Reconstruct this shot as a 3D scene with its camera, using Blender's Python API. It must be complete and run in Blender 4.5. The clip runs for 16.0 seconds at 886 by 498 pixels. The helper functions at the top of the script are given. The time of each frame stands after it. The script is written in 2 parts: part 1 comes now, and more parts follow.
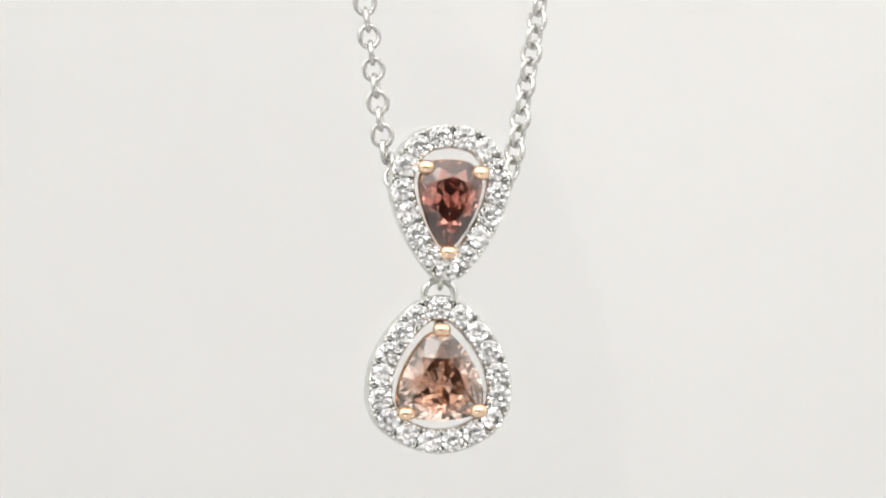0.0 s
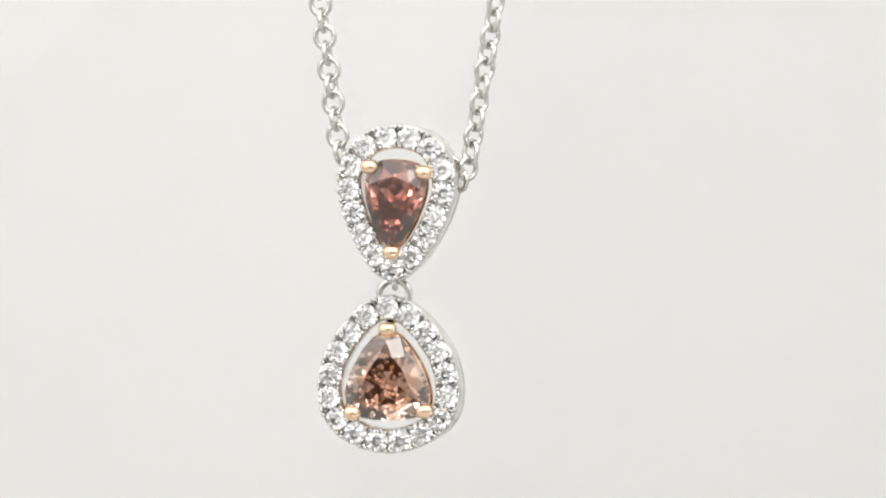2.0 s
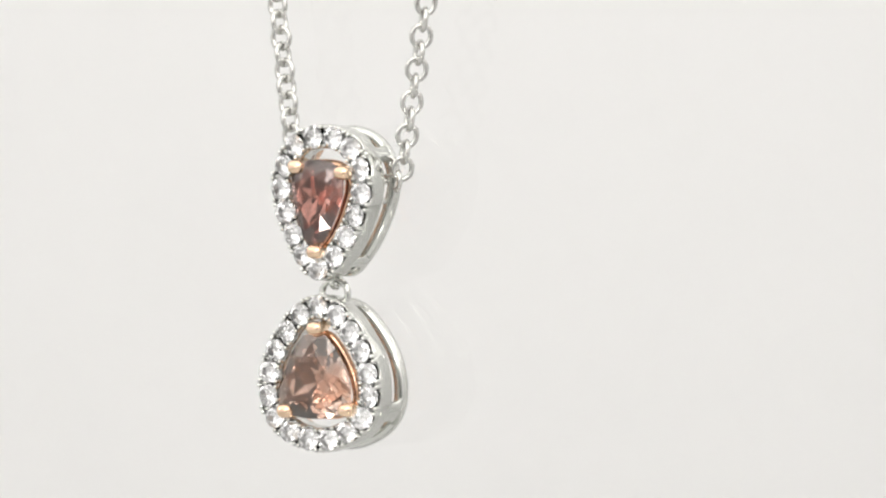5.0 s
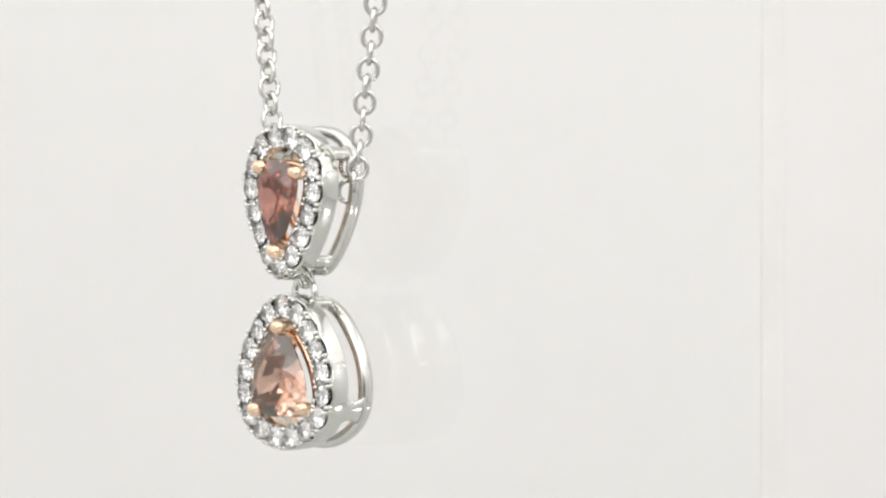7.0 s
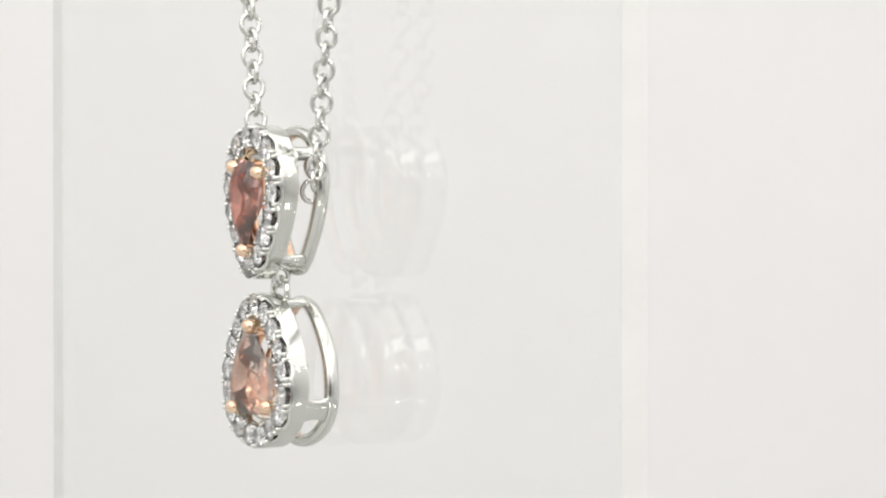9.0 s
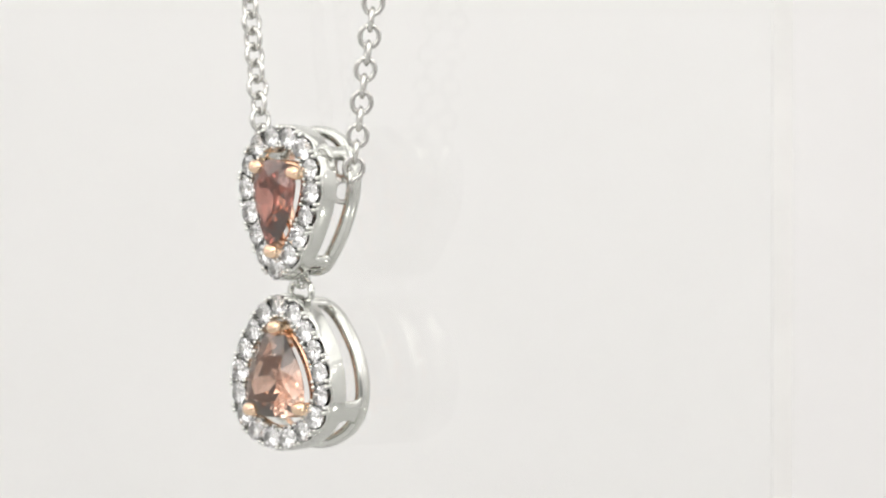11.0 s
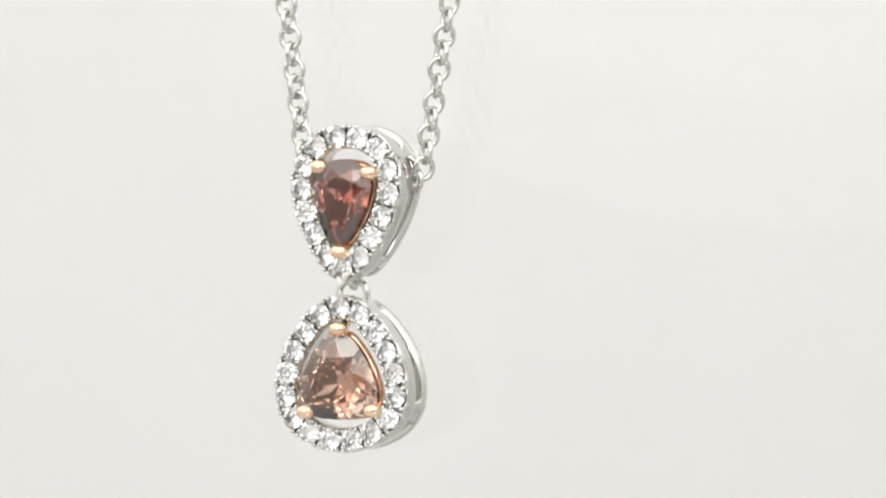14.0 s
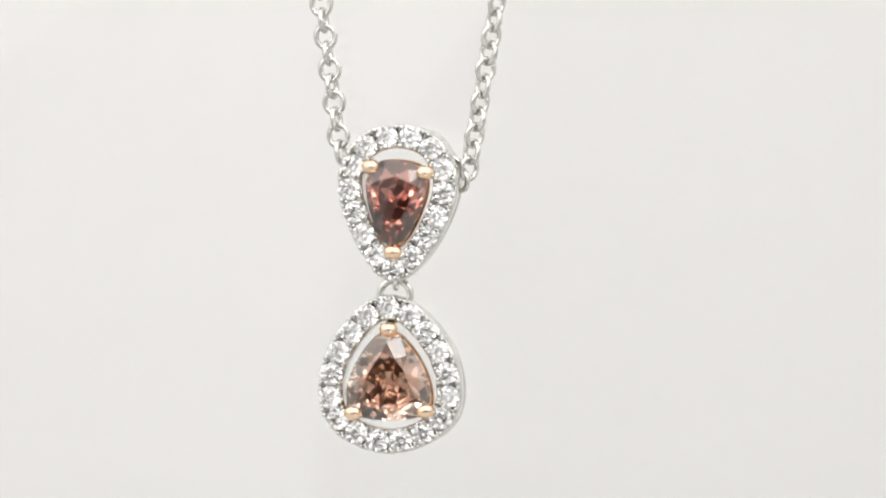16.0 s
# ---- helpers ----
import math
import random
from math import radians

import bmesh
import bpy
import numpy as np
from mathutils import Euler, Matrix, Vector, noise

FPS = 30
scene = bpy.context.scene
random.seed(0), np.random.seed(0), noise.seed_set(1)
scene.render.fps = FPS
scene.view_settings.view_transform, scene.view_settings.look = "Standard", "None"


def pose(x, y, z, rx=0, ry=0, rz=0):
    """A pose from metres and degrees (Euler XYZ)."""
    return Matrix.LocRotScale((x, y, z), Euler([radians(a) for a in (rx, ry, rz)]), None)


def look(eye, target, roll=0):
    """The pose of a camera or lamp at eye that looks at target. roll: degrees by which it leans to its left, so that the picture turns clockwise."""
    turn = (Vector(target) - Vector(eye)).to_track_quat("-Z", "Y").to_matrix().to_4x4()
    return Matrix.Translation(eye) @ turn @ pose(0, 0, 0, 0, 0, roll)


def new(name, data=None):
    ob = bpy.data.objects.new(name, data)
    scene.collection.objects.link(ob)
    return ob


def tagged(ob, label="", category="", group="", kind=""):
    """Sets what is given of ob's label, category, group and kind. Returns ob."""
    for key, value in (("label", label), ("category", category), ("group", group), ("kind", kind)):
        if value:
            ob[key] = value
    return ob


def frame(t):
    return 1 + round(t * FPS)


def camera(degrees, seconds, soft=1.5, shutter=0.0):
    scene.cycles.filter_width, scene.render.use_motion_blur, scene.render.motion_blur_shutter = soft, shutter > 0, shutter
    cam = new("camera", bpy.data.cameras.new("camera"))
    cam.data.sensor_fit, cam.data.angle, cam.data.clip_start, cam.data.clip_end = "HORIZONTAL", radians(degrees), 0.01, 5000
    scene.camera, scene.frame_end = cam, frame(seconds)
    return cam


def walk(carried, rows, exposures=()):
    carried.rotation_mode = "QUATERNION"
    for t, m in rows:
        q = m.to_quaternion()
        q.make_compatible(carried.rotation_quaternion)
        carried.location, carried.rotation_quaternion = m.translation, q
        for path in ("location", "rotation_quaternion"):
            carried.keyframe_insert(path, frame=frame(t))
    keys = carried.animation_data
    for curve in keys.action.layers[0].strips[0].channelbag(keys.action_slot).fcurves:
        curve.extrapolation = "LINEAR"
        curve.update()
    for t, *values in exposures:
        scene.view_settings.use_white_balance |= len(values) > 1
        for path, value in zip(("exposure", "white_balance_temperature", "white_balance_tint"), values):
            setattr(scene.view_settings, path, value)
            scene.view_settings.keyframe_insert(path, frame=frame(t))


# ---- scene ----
U = 1.0 / 28000.0          # one working unit of the jewellery, in metres (28 units = 1 mm)
H0 = 0.090                 # height of the middle of the picture above the table
AXIS_Z = H0

cam = camera(9.957, 16.0, soft=2.2)
EYE = (36 * U, -9000 * U * math.cos(radians(1.04)), H0 + 9000 * U * math.sin(radians(1.04)))
AIM = (36 * U, 0.0, H0)
walk(cam, [(0.0, look(EYE, AIM)), (16.0, look(EYE, AIM))])

# turn of the display about its upright axis: seconds, degrees, sideways slip of the pendant (working units),
# extra turn and sideways slip of the chain
TURN = [(0.0, 7.0, 0, 0, 0), (0.5, 3.3, 0, 0, 0), (1.0, -0.4, 0, 0, 0), (1.5, -4.3, 0, 0, 0), (2.0, -8.2, 0, 0, 0), (2.5, -12.1, 0, 0, 0),
        (3.0, -15.95, 0, 0, 2), (3.5, -19.6, 0, -0.5, 4), (4.0, -23.3, 0, -1.2, 9), (4.6, -27.8, 2, -1.5, 16), (5.2, -32.6, 6, -1.9, 21),
        (5.9, -38.2, 10, -2.3, 26), (6.5, -43.1, 12, -2.5, 28), (7.0, -47.2, 14, -2.5, 29), (7.5, -51.3, 15.5, -2.5, 29),
        (8.0, -55.5, 16, -2.5, 28), (8.2, -57.0, 16, -2.4, 27), (8.6, -59.9, 13, -1.8, 21), (8.9, -61.0, 10, -1.4, 16),
        (9.25, -59.4, 5, -0.8, 10), (9.7, -55.5, 2, -0.3, 4), (10.1, -52.2, 0, 0, 2), (10.5, -48.8, 0, 0, 1), (11.0, -45.1, 0, 0, 0),
        (11.5, -41.4, 0, 0, 0), (12.0, -37.7, 0, 0, 0), (12.5, -34.1, 0, 0, 0), (13.0, -30.4, 0, 0, 1), (13.5, -26.6, 0, 0, 2),
        (14.0, -22.8, 0, 0, 2), (14.5, -19.1, 0, 0, 2), (15.0, -15.4, 0, 0, 2), (15.5, -11.6, 0, 0, 2), (16.0, -7.9, 0, 0, 0)]

# ---- world and light ----
world = bpy.data.worlds.new("world")
scene.world = world
world.use_nodes = True
world.node_tree.nodes["Background"].inputs[0].default_value = (0.75, 0.85, 1.0, 1)
world.node_tree.nodes["Background"].inputs[1].default_value = 0.03


def area_lamp(name, eye, target, sx, sy, power, color=(1, 1, 1)):
    d = bpy.data.lights.new(name, "AREA")
    d.shape, d.size, d.size_y, d.energy, d.color = "RECTANGLE", sx, sy, power, color
    ob = new(name, d)
    ob.matrix_world = look(eye, target)
    return ob


def led(name, eye, power, radius=0.008):
    d = bpy.data.lights.new(name, "POINT")
    d.energy, d.shadow_soft_size, d.color = power, radius, (1, 0.98, 0.95)
    ob = new(name, d)
    ob.location = eye
    return ob


WARM = (1, 0.987, 0.968)
# unseen area lamps added to fill the tent; the front one brightens the stones
area_lamp("ceiling_fill_light", (0, -0.06, 0.392), (0, -0.06, 0), 0.44, 0.36, 0.60, WARM)
area_lamp("side_fill_light", (-0.242, -0.02, 0.24), (0, -0.02, 0.20), 0.40, 0.24, 0.25, WARM)
area_lamp("side_fill_light", (0.242, -0.02, 0.24), (0, -0.02, 0.20), 0.40, 0.24, 0.19, WARM)
area_lamp("front_fill_light", (0, -0.255, 0.29), (0, 0.0, 0.10), 0.34, 0.10, 0.42, WARM)
led("led_bulb_light", (0.012, -0.255, 0.164), 0.05)
led("led_bulb_light", (-0.030, -0.255, 0.166), 0.05)
led("led_bulb_light", (0.0, -0.146, 0.006), 0.035)
led("led_bulb_light", (0.235, -0.05, 0.150), 0.05, 0.004)
# added as the east bulb's mirror twin, for sparkle in the stones
led("led_bulb_light", (-0.235, -0.05, 0.158), 0.04, 0.004)
led("led_bulb_light", (0.14, -0.012, 0.006), 0.03, 0.004)
# two round softboxes beside the lens, each brightest in its middle
for x, y, z, wide, power in ((-0.160, -0.218, 0.172, 0.145, 0.080), (0.085, -0.222, 0.213, 0.20, 0.085)):
    for k, (scale, share) in enumerate(((1.22, 0.46), (1.0, 0.31), (0.78, 0.23))):
        soft = area_lamp("round_softbox_light", (x, y + 0.002 * k, z), (0, 0, 0.09), wide * scale, wide * scale, power * share, WARM)
        soft.data.shape = "DISK"
scene.view_settings.exposure = -0.35


# ---- materials ----
def material(name):
    m = bpy.data.materials.new(name)
    m.use_nodes = True
    nt = m.node_tree
    return m, nt, nt.nodes["Principled BSDF"]


def noise_bump(nt, bsdf, scale, strength, distance, socket="Normal"):
    tc = nt.nodes.new("ShaderNodeTexCoord")
    nz = nt.nodes.new("ShaderNodeTexNoise")
    nz.inputs["Scale"].default_value, nz.inputs["Detail"].default_value = scale, 4
    nt.links.new(tc.outputs["Object"], nz.inputs["Vector"])
    bp = nt.nodes.new("ShaderNodeBump")
    bp.inputs["Strength"].default_value, bp.inputs["Distance"].default_value = strength, distance
    nt.links.new(nz.outputs["Fac"], bp.inputs["Height"])
    nt.links.new(bp.outputs["Normal"], bsdf.inputs[socket])
    return nz


def ramp_on(nt, src, lo, hi, a, b):
    mr = nt.nodes.new("ShaderNodeMapRange")
    mr.inputs["From Min"].default_value, mr.inputs["From Max"].default_value = lo, hi
    mr.inputs["To Min"].default_value, mr.inputs["To Max"].default_value = a, b
    nt.links.new(src, mr.inputs["Value"])
    return mr.outputs["Result"]


def metal(name, color, rough, bump=0.15):
    m, nt, b = material(name)
    b.inputs["Metallic"].default_value = 1.0
    b.inputs["Base Color"].default_value = (*color, 1)
    nz = noise_bump(nt, b, 900, bump, 0.00001)
    nt.links.new(ramp_on(nt, nz.outputs["Fac"], 0.3, 0.7, rough * 0.7, rough * 1.4), b.inputs["Roughness"])
    return m


def gem(name, color, ior, rough=0.0, haze=None, share=0.0):
    """Clear stone; haze is a diffuse inclusion colour, mixed in to lift the dark core."""
    m = bpy.data.materials.new(name)
    m.use_nodes = True
    nt = m.node_tree
    nt.nodes.remove(nt.nodes["Principled BSDF"])
    g = nt.nodes.new("ShaderNodeBsdfGlass")
    g.inputs["Color"].default_value = (*color, 1)
    g.inputs["IOR"].default_value, g.inputs["Roughness"].default_value = ior, rough
    last = g.outputs[0]
    if haze:
        d = nt.nodes.new("ShaderNodeBsdfDiffuse")
        d.inputs["Color"].default_value = (*haze, 1)
        tc = nt.nodes.new("ShaderNodeTexCoord")
        nz = nt.nodes.new("ShaderNodeTexNoise")
        nz.inputs["Scale"].default_value, nz.inputs["Detail"].default_value = 1400, 5
        nt.links.new(tc.outputs["Object"], nz.inputs["Vector"])
        mx = nt.nodes.new("ShaderNodeMixShader")
        nt.links.new(ramp_on(nt, nz.outputs["Fac"], 0.40, 0.66, share * 0.45, share * 1.8), mx.inputs[0])
        nt.links.new(g.outputs[0], mx.inputs[1])
        nt.links.new(d.outputs[0], mx.inputs[2])
        last = mx.outputs[0]
    nt.links.new(last, nt.nodes["Material Output"].inputs["Surface"])
    return m


def painted(name, color, rough, scale, amount):
    m, nt, b = material(name)
    nz = noise_bump(nt, b, scale, 0.05, 0.0003)
    mx = nt.nodes.new("ShaderNodeMix")
    mx.data_type = "RGBA"
    mx.inputs[6].default_value = (*color, 1)
    mx.inputs[7].default_value = (*[c * (1 - amount) for c in color], 1)
    nt.links.new(ramp_on(nt, nz.outputs["Fac"], 0.35, 0.65, 0, 1), mx.inputs[0])
    nt.links.new(mx.outputs[2], b.inputs["Base Color"])
    b.inputs["Roughness"].default_value = rough
    return m


WHITE_GOLD = metal("white_gold", (0.68, 0.685, 0.655), 0.07)
CHAIN_GOLD = metal("chain_white_gold", (0.66, 0.655, 0.63), 0.08)
ROSE_GOLD = metal("rose_gold", (0.93, 0.61, 0.42), 0.10)
CLAW_GOLD = metal("pale_rose_gold", (0.93, 0.70, 0.50), 0.09)
LINING = metal("rose_tinted_metal", (0.80, 0.57, 0.43), 0.22)
DIAMOND = gem("colourless_diamond", (1, 1, 1), 2.4)
# thin rim's brighter light is put into a paler glass than the thick middle's
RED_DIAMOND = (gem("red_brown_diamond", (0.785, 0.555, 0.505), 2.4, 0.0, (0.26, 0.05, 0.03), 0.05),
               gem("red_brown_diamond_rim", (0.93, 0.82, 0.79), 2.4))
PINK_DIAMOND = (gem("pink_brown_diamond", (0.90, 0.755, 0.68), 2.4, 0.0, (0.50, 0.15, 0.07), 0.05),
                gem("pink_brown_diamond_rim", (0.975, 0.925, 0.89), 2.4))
ACRYLIC = gem("clear_acrylic", (0.997, 1, 0.997), 1.36, 0.025)
FROSTED = painted("frosted_acrylic_edge", (0.79, 0.785, 0.77), 0.6, 300, 0.03)
TENT = painted("white_tent_cloth", (0.856, 0.85, 0.846), 0.8, 6, 0.02)
# greys of unseen surfaces, set for the darker tones that metal and stones reflect
FLOOR = painted("grey_table_cloth", (0.58, 0.58, 0.57), 0.7, 40, 0.1)
GREY = painted("grey_cloth", (0.42, 0.42, 0.415), 0.8, 30, 0.1)


# ---- building helpers ----
def mesh_of(name, verts, faces, mat, smooth=False):
    me = bpy.data.meshes.new(name)
    me.from_pydata([tuple(v) for v in verts], [], faces)
    me.materials.append(mat)
    bm = bmesh.new()
    bm.from_mesh(me)
    bmesh.ops.recalc_face_normals(bm, faces=bm.faces)
    bm.to_mesh(me)
    bm.free()
    me.polygons.foreach_set("use_smooth", [smooth] * len(me.polygons))
    return me


def part(name, me, parent, m=None, label=""):
    ob = new(name, me)
    ob.parent = parent
    if m is not None:
        ob.matrix_basis = m
    if label:
        tagged(ob, label)
    return ob


def box_mesh(name, lo, hi, mat, bevel=0.0):
    bm = bmesh.new()
    bmesh.ops.create_cube(bm, size=1)
    for v in bm.verts:
        v.co = Vector([(lo[i] + hi[i]) / 2 + v.co[i] * (hi[i] - lo[i]) for i in range(3)])
    if bevel:
        bmesh.ops.bevel(bm, geom=list(bm.edges), offset=bevel, segments=2, affect="EDGES")
    me = bpy.data.meshes.new(name)
    bm.to_mesh(me)
    bm.free()
    me.materials.append(mat)
    return me


def smooth_half(half, steps=10):
    """Catmull-Rom curve through one half of an outline, from the axis to the axis."""
    pts = [Vector((x, z)) for x, z in half]
    ext = [Vector((-pts[1].x, pts[1].y))] + pts + [Vector((-pts[-2].x, pts[-2].y))]
    out = []
    for i in range(1, len(ext) - 2):
        a, b, c, d = ext[i - 1:i + 3]
        for k in range(steps):
            t = k / steps
            out.append(0.5 * ((2 * b) + (c - a) * t + (2 * a - 5 * b + 4 * c - d) * t * t + (3 * b - a - 3 * c + d) * t ** 3))
    out.append(pts[-1])
    return out


def outline(half, n, rounds=0):
    """A closed outline of n even steps, mirrored from its right half; counter-clockwise from the lower end of the axis."""
    right = smooth_half(half)
    full = right + [Vector((-p.x, p.y)) for p in reversed(right[1:-1])]
    closed = full + [full[0]]
    run = [0.0]
    for a, b in zip(closed, closed[1:]):
        run.append(run[-1] + (b - a).length)
    out, j = [], 0
    for k in range(n):
        s = run[-1] * k / n
        while run[j + 1] < s:
            j += 1
        f = (s - run[j]) / (run[j + 1] - run[j])
        out.append(closed[j].lerp(closed[j + 1], f))
    for _ in range(rounds):
        out = [out[k] * 0.5 + (out[k - 1] + out[(k + 1) % n]) * 0.25 for k in range(n)]
    return out, run[-1]


def inset_point(pts, i, d):
    n = len(pts)
    t = pts[(i + 1) % n] - pts[i - 1]
    nrm = Vector((-t.y, t.x)).normalized()
    q = pts[i] + nrm * d
    if pts[i].x > 0.01:
        q.x = max(q.x, 0.0)
    elif pts[i].x < -0.01:
        q.x = min(q.x, 0.0)
    else:
        q.x = 0.0
    return q, nrm


def swept(name, pts, profile, mat, smooth=True):
    """A ring: the profile of (inset, depth) carried round the outline."""
    n, k = len(pts), len(profile)
    verts, faces = [], []
    for i in range(n):
        for d, y in profile:
            q, _ = inset_point(pts, i, d)
            verts.append((q.x * U, y * U, q.y * U))
    for i in range(n):
        for j in range(k):
            a, b = i * k + j, i * k + (j + 1) % k
            c, e = ((i + 1) % n) * k + (j + 1) % k, ((i + 1) % n) * k + j
            faces.append((a, b, c, e))
    return mesh_of(name, verts, faces, mat, smooth)


def tube(name, path, radius, mat, closed=True, sides=8):
    n = len(path)
    verts, faces = [], []
    for i in range(n):
        a, b = path[(i - 1) % n if closed else max(i - 1, 0)], path[(i + 1) % n if closed else min(i + 1, n - 1)]
        t = (Vector(b) - Vector(a)).normalized()
        u = t.cross(Vector((0.0, 1.0, 0.0)))
        if u.length < 0.2:
            u = t.cross(Vector((1.0, 0.0, 0.0)))
        u.normalize()
        w = t.cross(u)
        for j in range(sides):
            g = math.tau * j / sides
            verts.append((Vector(path[i]) + (u * math.cos(g) + w * math.sin(g)) * radius) * U)
    for i in range(n if closed else n - 1):
        for j in range(sides):
            a, b = i * sides + j, i * sides + (j + 1) % sides
            c, e = ((i + 1) % n) * sides + (j + 1) % sides, ((i + 1) % n) * sides + j
            faces.append((a, b, c, e))
    if not closed:
        faces.append(tuple(range(sides)))
        faces.append(tuple(range((n - 1) * sides, n * sides)))
    return mesh_of(name, verts, faces, mat, True)


def lathe(name, prof, sides, mat, squash=1.0):
    """A turned piece about the depth axis: profile of (radius, depth)."""
    verts, faces = [], []
    for r, y in prof:
        for j in range(sides):
            g = math.tau * j / sides
            verts.append((r * math.cos(g) * U, y * U, r * squash * math.sin(g) * U))
    for i in range(len(prof) - 1):
        for j in range(sides):
            a, b = i * sides + j, i * sides + (j + 1) % sides
            faces.append((a, b, b + sides, a + sides))
    faces.append(tuple(range(sides)))
    faces.append(tuple(range((len(prof) - 1) * sides, len(prof) * sides)))
    return mesh_of(name, verts, faces, mat, True)


def brilliant(name, r, mat):
    """A small round brilliant: table, star and kite crown, girdle, pavilion to a point; the table looks along -y."""
    verts, faces = [], []
    def ring(n, rad, y, turn):
        first = len(verts)
        for j in range(n):
            g = math.tau * (j + turn) / n
            verts.append((rad * r * math.cos(g) * U, y * r * U, rad * r * math.sin(g) * U))
        return first
    t = ring(8, 0.56, -0.32, 0.0)
    k = ring(8, 0.80, -0.20, 0.5)
    g0 = ring(16, 1.0, -0.03, 0.0)
    g1 = ring(16, 1.0, 0.03, 0.0)
    p = ring(16, 0.52, 0.46, 0.5)
    for j in range(0, 16, 2):
        x, y, z = verts[p + j]
        verts[p + j] = (x * 1.18, y * 0.88, z * 1.18)
    c = len(verts)
    verts.append((0, 0.88 * r * U, 0))
    faces.append(tuple(range(t, t + 8)))
    for j in range(8):
        n = (j + 1) % 8
        b = k + (j - 1) % 8
        a0, a1, a2 = g0 + 2 * j, g0 + 2 * j + 1, g0 + (2 * j + 2) % 16
        faces += [(t + j, t + n, k + j), (t + j, k + j, b), (k + j, a0, a1), (k + j, a1, a2), (b, a0, k + j)]
    for j in range(16):
        n = (j + 1) % 16
        faces += [(g1 + j, g1 + n, p + j), (g1 + n, p + n, p + j), (p + j, p + n, c)]
    for j in range(16):
        n = (j + 1) % 16
        faces.append((g0 + j, g0 + n, g1 + n, g1 + j))
    return mesh_of(name, verts, faces, mat)


def fancy_stone(name, half, n, mid, table, y_girdle, crown, pavilion, mats, shift):
    """A faceted fancy-cut stone on the outline of a pear: table, crown in two tiers, girdle, pavilion in two tiers."""
    pts, _ = outline(half, 2 * n)
    verts, faces = [], []
    cz = mid
    rnd = random.Random(n)
    def ring(idx, s, y, loose=0.0):
        first = len(verts)
        for i in idx:
            q = pts[i % (2 * n)]
            f = s + rnd.uniform(-loose, loose)
            verts.append((q.x * f * U, (y + rnd.uniform(-loose, loose) * 25) * U, (cz + (q.y - cz) * f) * U))
        return first
    even, odd = range(0, 2 * n, 2), range(1, 2 * n, 2)
    t = ring(even, table, y_girdle - crown)
    k = ring(odd, (1 + table) / 2 + 0.03, y_girdle - crown * 0.60, 0.015)
    g0 = ring(range(2 * n), 1.0, y_girdle - 1.0)
    g1 = ring(range(2 * n), 1.0, y_girdle + 1.0)
    p = ring(odd, 0.58, y_girdle + pavilion * 0.44, 0.02)
    p2 = ring(even, 0.28, y_girdle + pavilion * 0.74, 0.03)
    c = len(verts)
    verts.append((0, (y_girdle + pavilion) * U, (cz + shift) * U))
    # rim facets take the paler glass in place of absorption by depth
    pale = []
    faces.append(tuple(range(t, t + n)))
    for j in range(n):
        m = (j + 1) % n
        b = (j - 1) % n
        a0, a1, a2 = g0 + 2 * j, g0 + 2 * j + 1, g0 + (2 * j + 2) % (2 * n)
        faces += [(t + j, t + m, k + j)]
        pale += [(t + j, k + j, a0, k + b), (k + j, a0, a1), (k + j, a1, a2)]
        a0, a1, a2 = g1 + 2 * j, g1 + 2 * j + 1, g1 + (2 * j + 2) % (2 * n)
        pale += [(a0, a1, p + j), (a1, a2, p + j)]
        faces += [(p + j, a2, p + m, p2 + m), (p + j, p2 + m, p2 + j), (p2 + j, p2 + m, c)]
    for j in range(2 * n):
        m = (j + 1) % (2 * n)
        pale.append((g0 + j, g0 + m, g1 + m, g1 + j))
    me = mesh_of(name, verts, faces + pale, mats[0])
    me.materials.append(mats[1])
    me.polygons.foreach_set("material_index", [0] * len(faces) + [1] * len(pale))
    return me


# ---- the unseen light tent and the dim compartment before it ----
def wall(name, lo, hi, mat):
    ob = new(name, box_mesh(name, lo, hi, mat))
    return tagged(ob, "", "", "", "structure")


X0, X1, Y0, Y1, Z1 = -0.25, 0.25, -0.27, 0.22, 0.40
YB = -0.42      # back of the unseen dim compartment, added round the camera for dark reflections
TH = 0.004
wall("floor", (X0 - TH, YB - TH, -0.01), (X1 + TH, Y1 + TH, 0.0), FLOOR)
wall("ceiling", (X0 - TH, YB - TH, Z1), (X1 + TH, Y1 + TH, Z1 + TH), TENT)
wall("wall_west", (X0 - TH, Y0, 0.0), (X0, Y1, Z1), TENT)
wall("wall_east", (X1, Y0, 0.0), (X1 + TH, Y1, Z1), TENT)
wall("wall_north", (X0 - TH, Y1, 0.0), (X1 + TH, Y1 + TH, Z1), TENT)
wall("wall_south_west", (X0 - TH, YB, 0.0), (X0, Y0 - TH, Z1), GREY)
wall("wall_south_east", (X1, YB, 0.0), (X1 + TH, Y0 - TH, Z1), GREY)
wall("wall_south", (X0 - TH, YB - TH, 0.0), (X1 + TH, YB, Z1), GREY)
# unseen front wall with an arched opening for the lens, added for dark reflections


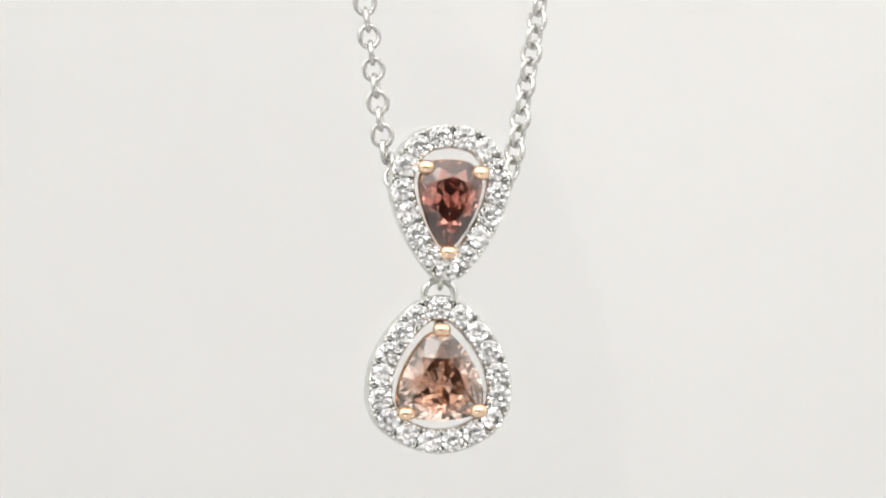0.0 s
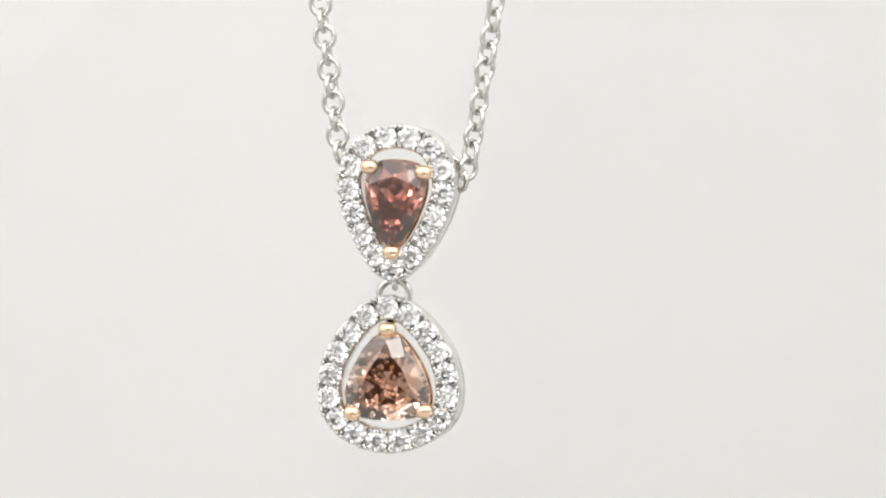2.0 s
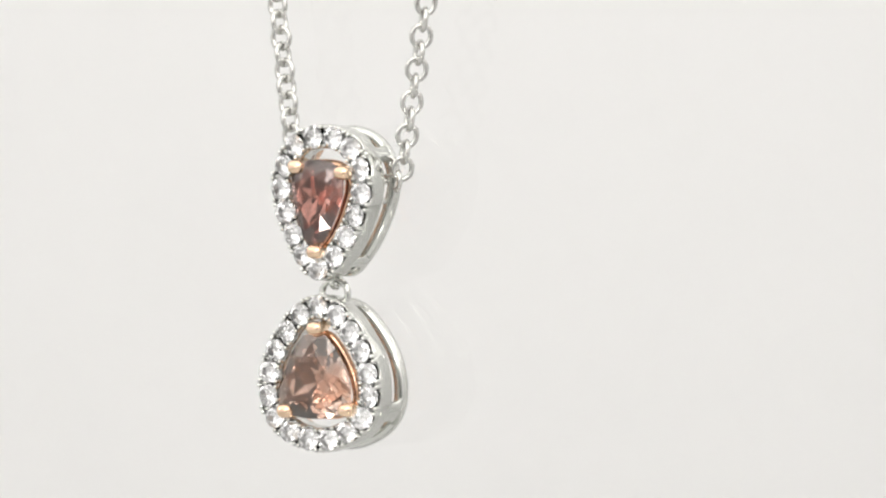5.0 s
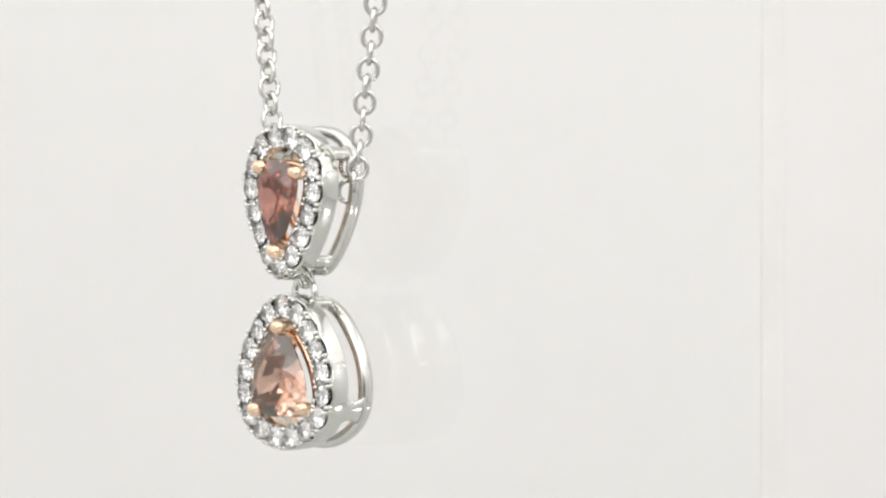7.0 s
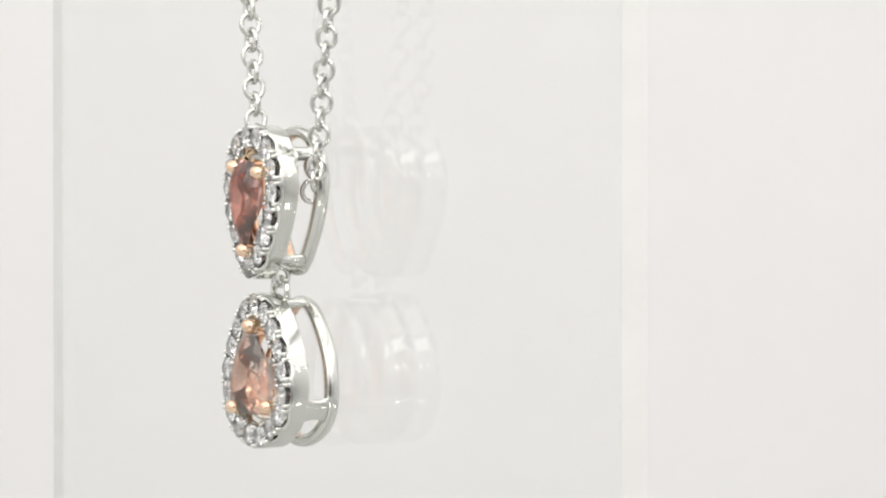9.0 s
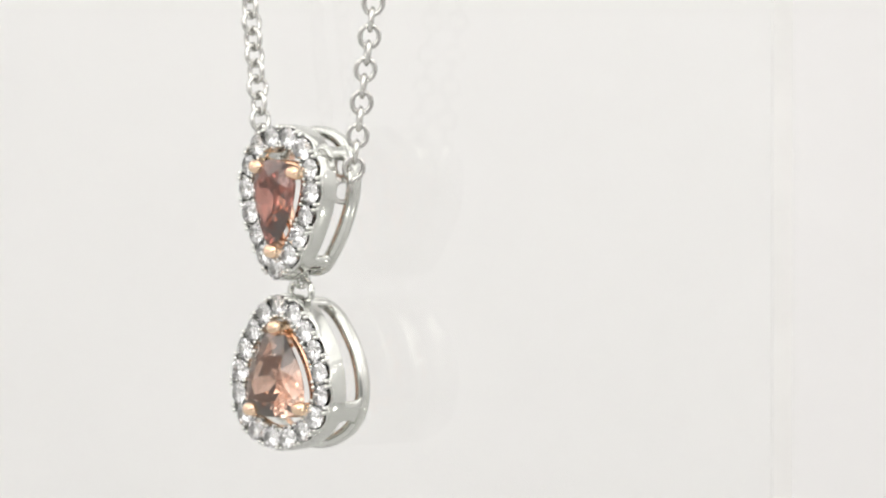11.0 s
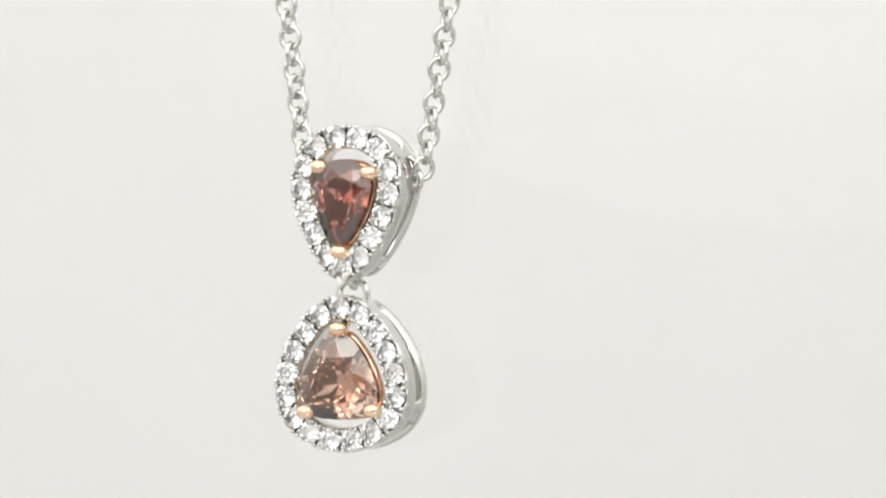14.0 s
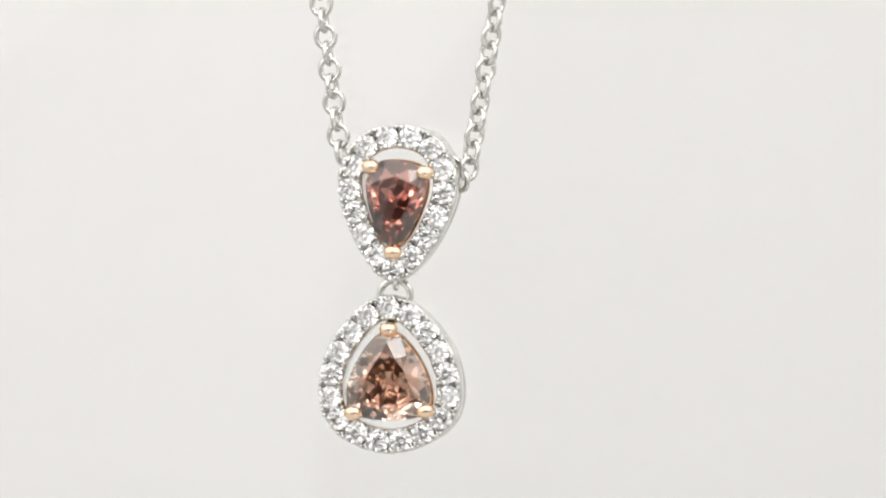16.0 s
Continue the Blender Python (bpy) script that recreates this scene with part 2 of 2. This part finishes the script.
def arched_wall(name, x0, x1, y0, y1, z1, cz, r, steps, mat):
    prof = [(x0, 0.0), (-r, 0.0)]
    for k in range(steps + 1):
        g = math.pi * (1 - k / steps)
        prof.append((r * math.cos(g), cz + r * math.sin(g)))
    prof += [(r, 0.0), (x1, 0.0)]
    verts, faces = [], []
    for x, z in prof:
        verts += [(x, y0, z), (x, y1, z), (x, y0, z1), (x, y1, z1)]
    for i in range(len(prof) - 1):
        a, b = 4 * i, 4 * i + 4
        if abs(prof[i][0] - prof[i + 1][0]) < 1e-9:
            faces.append((a, a + 1, b + 1, b))
            continue
        faces += [(a, b, b + 2, a + 2), (a + 1, a + 3, b + 3, b + 1), (a, a + 1, b + 1, b), (a + 2, b + 2, b + 3, a + 3)]
    faces += [(0, 2, 3, 1), (4 * len(prof) - 4, 4 * len(prof) - 3, 4 * len(prof) - 1, 4 * len(prof) - 2)]
    return tagged(new(name, mesh_of(name, verts, faces, mat)), "", "", "", "structure")


arched_wall("wall_arched", X0 - TH, X1 + TH, Y0 - TH, Y0, Z1, 0.055, 0.090, 24, TENT)
# ---- clear display plate ----
PLATE_Y, PLATE_T, PLATE_W, PLATE_TOP = -212.0, 52.0, 1010.0, 1500.0
plate = new("display_plate", box_mesh("display_plate", (-1120 * U, PLATE_Y * U, -H0), (PLATE_W * U, (PLATE_Y + PLATE_T) * U, PLATE_TOP * U), ACRYLIC, 0.0001))
plate.data.materials.append(FROSTED)
for f in plate.data.polygons:
    if abs(f.normal.y) < 0.9:
        f.material_index = 1
plate.visible_shadow = False
plate.location = (0, 0, AXIS_Z)
tagged(plate, "clear acrylic display plate standing upright behind the pendant", "display plate")

# ---- the pendant ----
UPPER = [(0, 0), (13, 1.5), (27, 9), (50, 36), (72, 71), (88, 106), (99, 140), (103, 175), (93, 211), (74, 241), (45, 261), (0, 269)]
LOWER = [(0, -3), (31, 1), (64, 13), (95, 33), (115, 61), (123, 90), (123, 116), (116, 154), (99, 191), (71, 229), (52, 248), (26, 264), (0, 269)]
STONE_UP = [(0, 0), (12, 5), (28, 28), (39, 52), (49, 82), (53, 105), (52, 122), (44, 138), (28, 148), (0, 151)]
STONE_LOW = [(0, 0), (32, 2), (58, 9), (71, 22), (74, 42), (66, 76), (48, 112), (24, 142), (8, 150), (0, 151)]

pendant = new("pendant")
pendant.location = (0, 0, AXIS_Z)
tagged(pendant, "white gold double-drop pendant with two red-brown diamonds in halos", "pendant")


def rolled(x, y, z, roll, yaw):
    """A drop's place: shifted, leaned in its own plane, turned about its own upright line."""
    return pose(x * U, (y - 344) * U, z * U, 0, 0, yaw) @ pose(0, 344 * U, 0, 0, roll, 0)


def even_steps(path, n):
    """n even steps along a closed path."""
    closed = path + [path[0]]
    run = [0.0]
    for a, b in zip(closed, closed[1:]):
        run.append(run[-1] + (b - a).length)
    out, j = [], 0
    for k in range(n):
        s = run[-1] * k / n
        while run[j + 1] < s:
            j += 1
        out.append(closed[j].lerp(closed[j + 1], (s - run[j]) / max(run[j + 1] - run[j], 1e-9)))
    return out


def scalloped(name, pts, profile, middle, stones, mat):
    """A pave-set ring: profile of (inset, depth, cut); the cut sinks the rim beside every stone."""
    n, k = len(pts), len(profile)
    reach = (stones[1] - stones[0]).length / 2
    verts, faces = [], []
    for i in range(n):
        c, _ = inset_point(pts, i, middle)
        f = max(0.0, 1 - min((c - q).length for q in stones) / reach)
        f = f * f * (3 - 2 * f)
        for d, y, cut in profile:
            q, _ = inset_point(pts, i, d)
            verts.append((q.x * U, (y + cut * f) * U, q.y * U))
    for i in range(n):
        for j in range(k):
            a, b = i * k + j, i * k + (j + 1) % k
            c, e = ((i + 1) % n) * k + (j + 1) % k, ((i + 1) % n) * k + j
            faces.append((a, b, c, e))
    return mesh_of(name, verts, faces, mat, True)


def claw_block(name, wide, tall, deep, mat, rings=15, sides=20):
    """A claw tip: a barrel lying across, rounded at both ends and longer in depth than in height."""
    verts, faces = [], []
    for i in range(rings):
        u = -math.cos(math.pi * (i + 0.35) / (rings - 0.3))
        r = (1 - abs(u) ** 3.2) ** 0.5
        for j in range(sides):
            g = math.tau * j / sides
            y = math.sin(g)
            verts.append((u * wide / 2 * U, (deep * 0.5 * r * y if y < 0 else deep * r * y) * U, tall / 2 * r * math.cos(g) * U))
    for i in range(rings - 1):
        for j in range(sides):
            a, b = i * sides + j, i * sides + (j + 1) % sides
            faces.append((a, b, b + sides, a + sides))
    faces += [tuple(range(sides)), tuple(range((rings - 1) * sides, rings * sides))]
    return mesh_of(name, verts, faces, mat, True)


def drop(name, half, width, place, stone_half, stone_lift, stone_at, stone_roll, stone_mat, stone_label, n_melee, melee_r, first, prongs, struts, stone_n, mid, pavilion, ring_lift, label):
    pts, _ = outline(half, 240, 30)
    front, back = -344.0, -299.0
    path = [inset_point(pts, i, width / 2 - 0.5)[0] for i in range(240)]
    even = even_steps(path, n_melee * 2)
    seats, gaps = even[first::2], even[1 - first::2]
    w = width
    body = scalloped(name, pts, [(-0.6, back - 4, 0), (-0.95, back - 10, 0), (-1.05, back - 16, 0), (-0.95, front + 21, 1), (-0.6, front + 14, 2), (0.3, front + 8, 4), (2.5, front + 6, 4.5), (5.5, front + 6, 6), (7.5, front + 6.5, 15.5),
                                 (w - 7.5, front + 6.5, 15.5), (w - 5.5, front + 6, 6), (w - 2.5, front + 6, 4.5), (w - 0.3, front + 8, 4), (w, front + 14, 2),
                                 (w, back - 4, 0), (w - 3, back, 0), (2, back, 0), (-0.5, back - 2, 0)], w / 2 - 0.5, seats, WHITE_GOLD)
    halo = part(name, body, pendant, place, label)
    # rear gallery ring, with an added rose-tinted band along its inner face
    ring = pose(0, 0, ring_lift * U)
    gallery = part("gallery_ring", swept("gallery_ring", pts, [(2.6, -248), (3.2, -253.5), (5, -258), (9, -261), (19, -261), (22.5, -257.5), (22.5, -242), (19, -237), (9, -236), (5, -238.5), (3.2, -243)], WHITE_GOLD), halo, ring)
    part("gallery_lining", swept("gallery_lining", pts, [(20.5, -257), (23.5, -255), (24.3, -251), (24.3, -246), (23.5, -242), (20.5, -240)], LINING), gallery, None, "rose-tinted inner face of the ring")
    for side, z, tall in struts:
        i = min(range(240), key=lambda k: abs(pts[k].y - z) + (0 if pts[k].x * side > 0 else 999))
        q, nrm = inset_point(pts, i, 10)
        t = Vector((nrm.y, -nrm.x))
        verts = []
        for y, wide in ((back - 3, 1.45), (back + 5, 1.12), (back + 12, 1.0), (-272, 1.0), (-265, 1.12), (-257, 1.45)):
            for k in range(16):
                g = math.tau * k / 16
                v = q + t * (math.cos(g) * tall / 2 * wide) + nrm * (math.sin(g) * 8)
                verts.append((v.x * U, y * U, v.y * U))
        faces = [(a * 16 + k, a * 16 + (k + 1) % 16, (a + 1) * 16 + (k + 1) % 16, (a + 1) * 16 + k) for a in range(5) for k in range(16)]
        faces += [tuple(range(16)), tuple(range(80, 96))]
        part("gallery_post", mesh_of("gallery_post", verts, faces, WHITE_GOLD, True), halo)
    # halo stones, and between each two of them four beads in two pairs
    stone = brilliant("halo_diamond", melee_r, DIAMOND)
    bead = lathe("setting_bead", [(0.5, -8.0), (2.3, -7.4), (3.9, -5.2), (4.7, -1.5), (4.8, 6), (4.9, 16)], 8, WHITE_GOLD)
    rnd = random.Random(5)
    for q in seats:
        part("halo_diamond", stone, halo, pose(q.x * U, (front + 1.0) * U, q.y * U, rnd.uniform(-6, 6), rnd.uniform(0, 90), rnd.uniform(-6, 6)))
    for k, q in enumerate(gaps):
        a, b = even[(2 * k + 1 - first - 1) % len(even)], even[(2 * k + 1 - first + 1) % len(even)]
        t = (b - a).normalized()
        nrm = Vector((-t.y, t.x))
        for across in (-1, 1):
            for along in (-1, 1):
                v = q + nrm * (across * (w / 2 - 4.6)) + t * (along * 4.8)
                part("setting_bead", bead, halo, pose(v.x * U, (front + 4 + rnd.uniform(-0.8, 0.8)) * U, v.y * U))
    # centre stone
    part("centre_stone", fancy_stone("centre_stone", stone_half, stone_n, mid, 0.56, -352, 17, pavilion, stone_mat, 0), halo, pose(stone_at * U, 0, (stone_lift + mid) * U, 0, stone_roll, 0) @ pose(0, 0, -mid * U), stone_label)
    # rose gold basket: rail, lower rail and claws
    spts, _ = outline(stone_half, 64)
    rail = []
    for i in range(64):
        q, _ = inset_point(spts, i, 7.0)
        rail.append((q.x + stone_at, -322, q.y + stone_lift))
    part("basket_rail", tube("basket_rail", rail, 8.5, ROSE_GOLD), halo, None, "rose gold basket rail round the stone")
    low = [(stone_at + p.x * 0.72, -300, stone_lift + mid + (p.y - mid) * 0.72) for p in spts]
    part("basket_rail", tube("basket_rail", low, 4.5, ROSE_GOLD), halo)
    claw = claw_block("claw", 31, 25, 26, CLAW_GOLD)
    for x, z, turn in prongs:
        part("claw", claw, halo, pose(x * U, -353 * U, z * U, 0, stone_roll, 0), "rounded rose gold claw")
        g = radians(turn)
        stem = [(x, -338, z), (x + 3 * math.sin(g), -328, z + 3 * math.cos(g)), (x + 10 * math.sin(g), -316, z + 10 * math.cos(g)), (x + 14 * math.sin(g), -306, z + 14 * math.cos(g))]
        part("claw_shoulder", tube("claw_shoulder", stem, 9.5, CLAW_GOLD, False, 12), halo)
    return halo


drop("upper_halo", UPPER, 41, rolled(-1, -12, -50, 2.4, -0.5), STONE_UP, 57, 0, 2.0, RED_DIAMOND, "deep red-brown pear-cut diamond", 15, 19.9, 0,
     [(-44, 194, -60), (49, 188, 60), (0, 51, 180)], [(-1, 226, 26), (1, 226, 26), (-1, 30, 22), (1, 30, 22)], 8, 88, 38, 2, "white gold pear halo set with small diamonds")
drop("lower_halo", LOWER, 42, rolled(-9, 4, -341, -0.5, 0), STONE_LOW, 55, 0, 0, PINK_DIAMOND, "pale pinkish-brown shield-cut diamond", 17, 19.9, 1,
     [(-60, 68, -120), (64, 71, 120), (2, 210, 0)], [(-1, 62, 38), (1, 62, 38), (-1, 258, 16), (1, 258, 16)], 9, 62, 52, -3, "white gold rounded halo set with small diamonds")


def oval(cx, y, cz, rx, rz, n=28, plane="xz"):
    out = []
    for k in range(n):
        g = math.tau * k / n
        a, b = rx * math.cos(g), rz * math.sin(g)
        out.append((cx + a, y, cz + b) if plane == "xz" else (cx, y + a, cz + b))
    return out


part("hanging_loop", tube("hanging_loop", oval(-6, -290, -72, 26, 24), 6.2, WHITE_GOLD), pendant)
part("jump_ring", tube("jump_ring", oval(-5, -290, -46, 15, 16, 24, "yz"), 4.8, WHITE_GOLD), pendant)

# ---- the chain ----
chain = new("chain")
chain.location = (0, 0, AXIS_Z)
tagged(chain, "fine white gold cable chain draped over the clear plate", "chain")
LINK = tube("chain_link", oval(0, 0, 0, 16.4, 19.0, 20), 4.7, CHAIN_GOLD, True, 7)
PITCH = 28.2


def strand(bottom, slope, y0, z_ref, x_ref, yaw, side):
    rnd = random.Random(3 if side > 0 else 4)
    k0 = -int((z_ref - bottom) / PITCH)
    top_k = int((PLATE_TOP - z_ref) / PITCH) + 1
    for k in range(k0, top_k):
        z = z_ref + k * PITCH
        x = x_ref + slope * (z - z_ref)
        y = y0
        if z > 500:
            y = y0 + (PLATE_Y - 22 - y0) * min(1.0, (z - 500) / 800)
        lean = math.degrees(math.atan(slope))
        turn = yaw + ((78 if side < 0 else 90) if k % 2 else 0) + rnd.uniform(-7, 7)
        part("chain_link", LINK, chain, pose(x * U, y * U, z * U, 0, lean, 0) @ pose(0, 0, 0, 0, 0, turn))
    # over the top edge of the plate
    z_end = z_ref + (top_k - 1) * PITCH
    x_end = x_ref + slope * (z_end - z_ref)
    arc = [(PLATE_Y - 12, z_end + 27, -35), (PLATE_Y + 12, PLATE_TOP + 22, -80), (PLATE_Y + 40, PLATE_TOP + 22, -100), (PLATE_Y + PLATE_T + 12, PLATE_TOP + 8, -140), (PLATE_Y + PLATE_T + 20, PLATE_TOP - 18, 180)]
    for j, (y, z, tilt) in enumerate(arc):
        part("chain_link", LINK, chain, pose(x_end * U, y * U, z * U, tilt, 0, 0) @ pose(0, 0, 0, 0, 0, 90 * ((top_k + j) % 2)))


strand(165, -0.131, -291, 369, -126.5, 0, -1)
strand(140, 0.170, -285, 369, 159, 48, 1)


# the last links run into the gap between the halo and the gallery ring
for x, y, z, rx, ry, rz in ((106, -281, 124, 0, 20, 140), (86, -279, 146, 20, 75, 20), (84, -277, 104, 10, 10, 65),
                            (-88, -286, 150, 0, -20, 90), (-82, -281, 128, -20, -15, -20)):
    part("chain_link", LINK, chain, pose(x * U, y * U, z * U, rx, ry, rz))


def motions():
    for ob in (plate, pendant):
        walk(ob, [(t, pose(slip * U, 0, AXIS_Z, 0, 0, turn)) for t, turn, slip, _, _ in TURN])
    walk(chain, [(t, pose(slip * U, 0, AXIS_Z, 0, 0, turn + extra)) for t, turn, _, extra, slip in TURN])


motions()
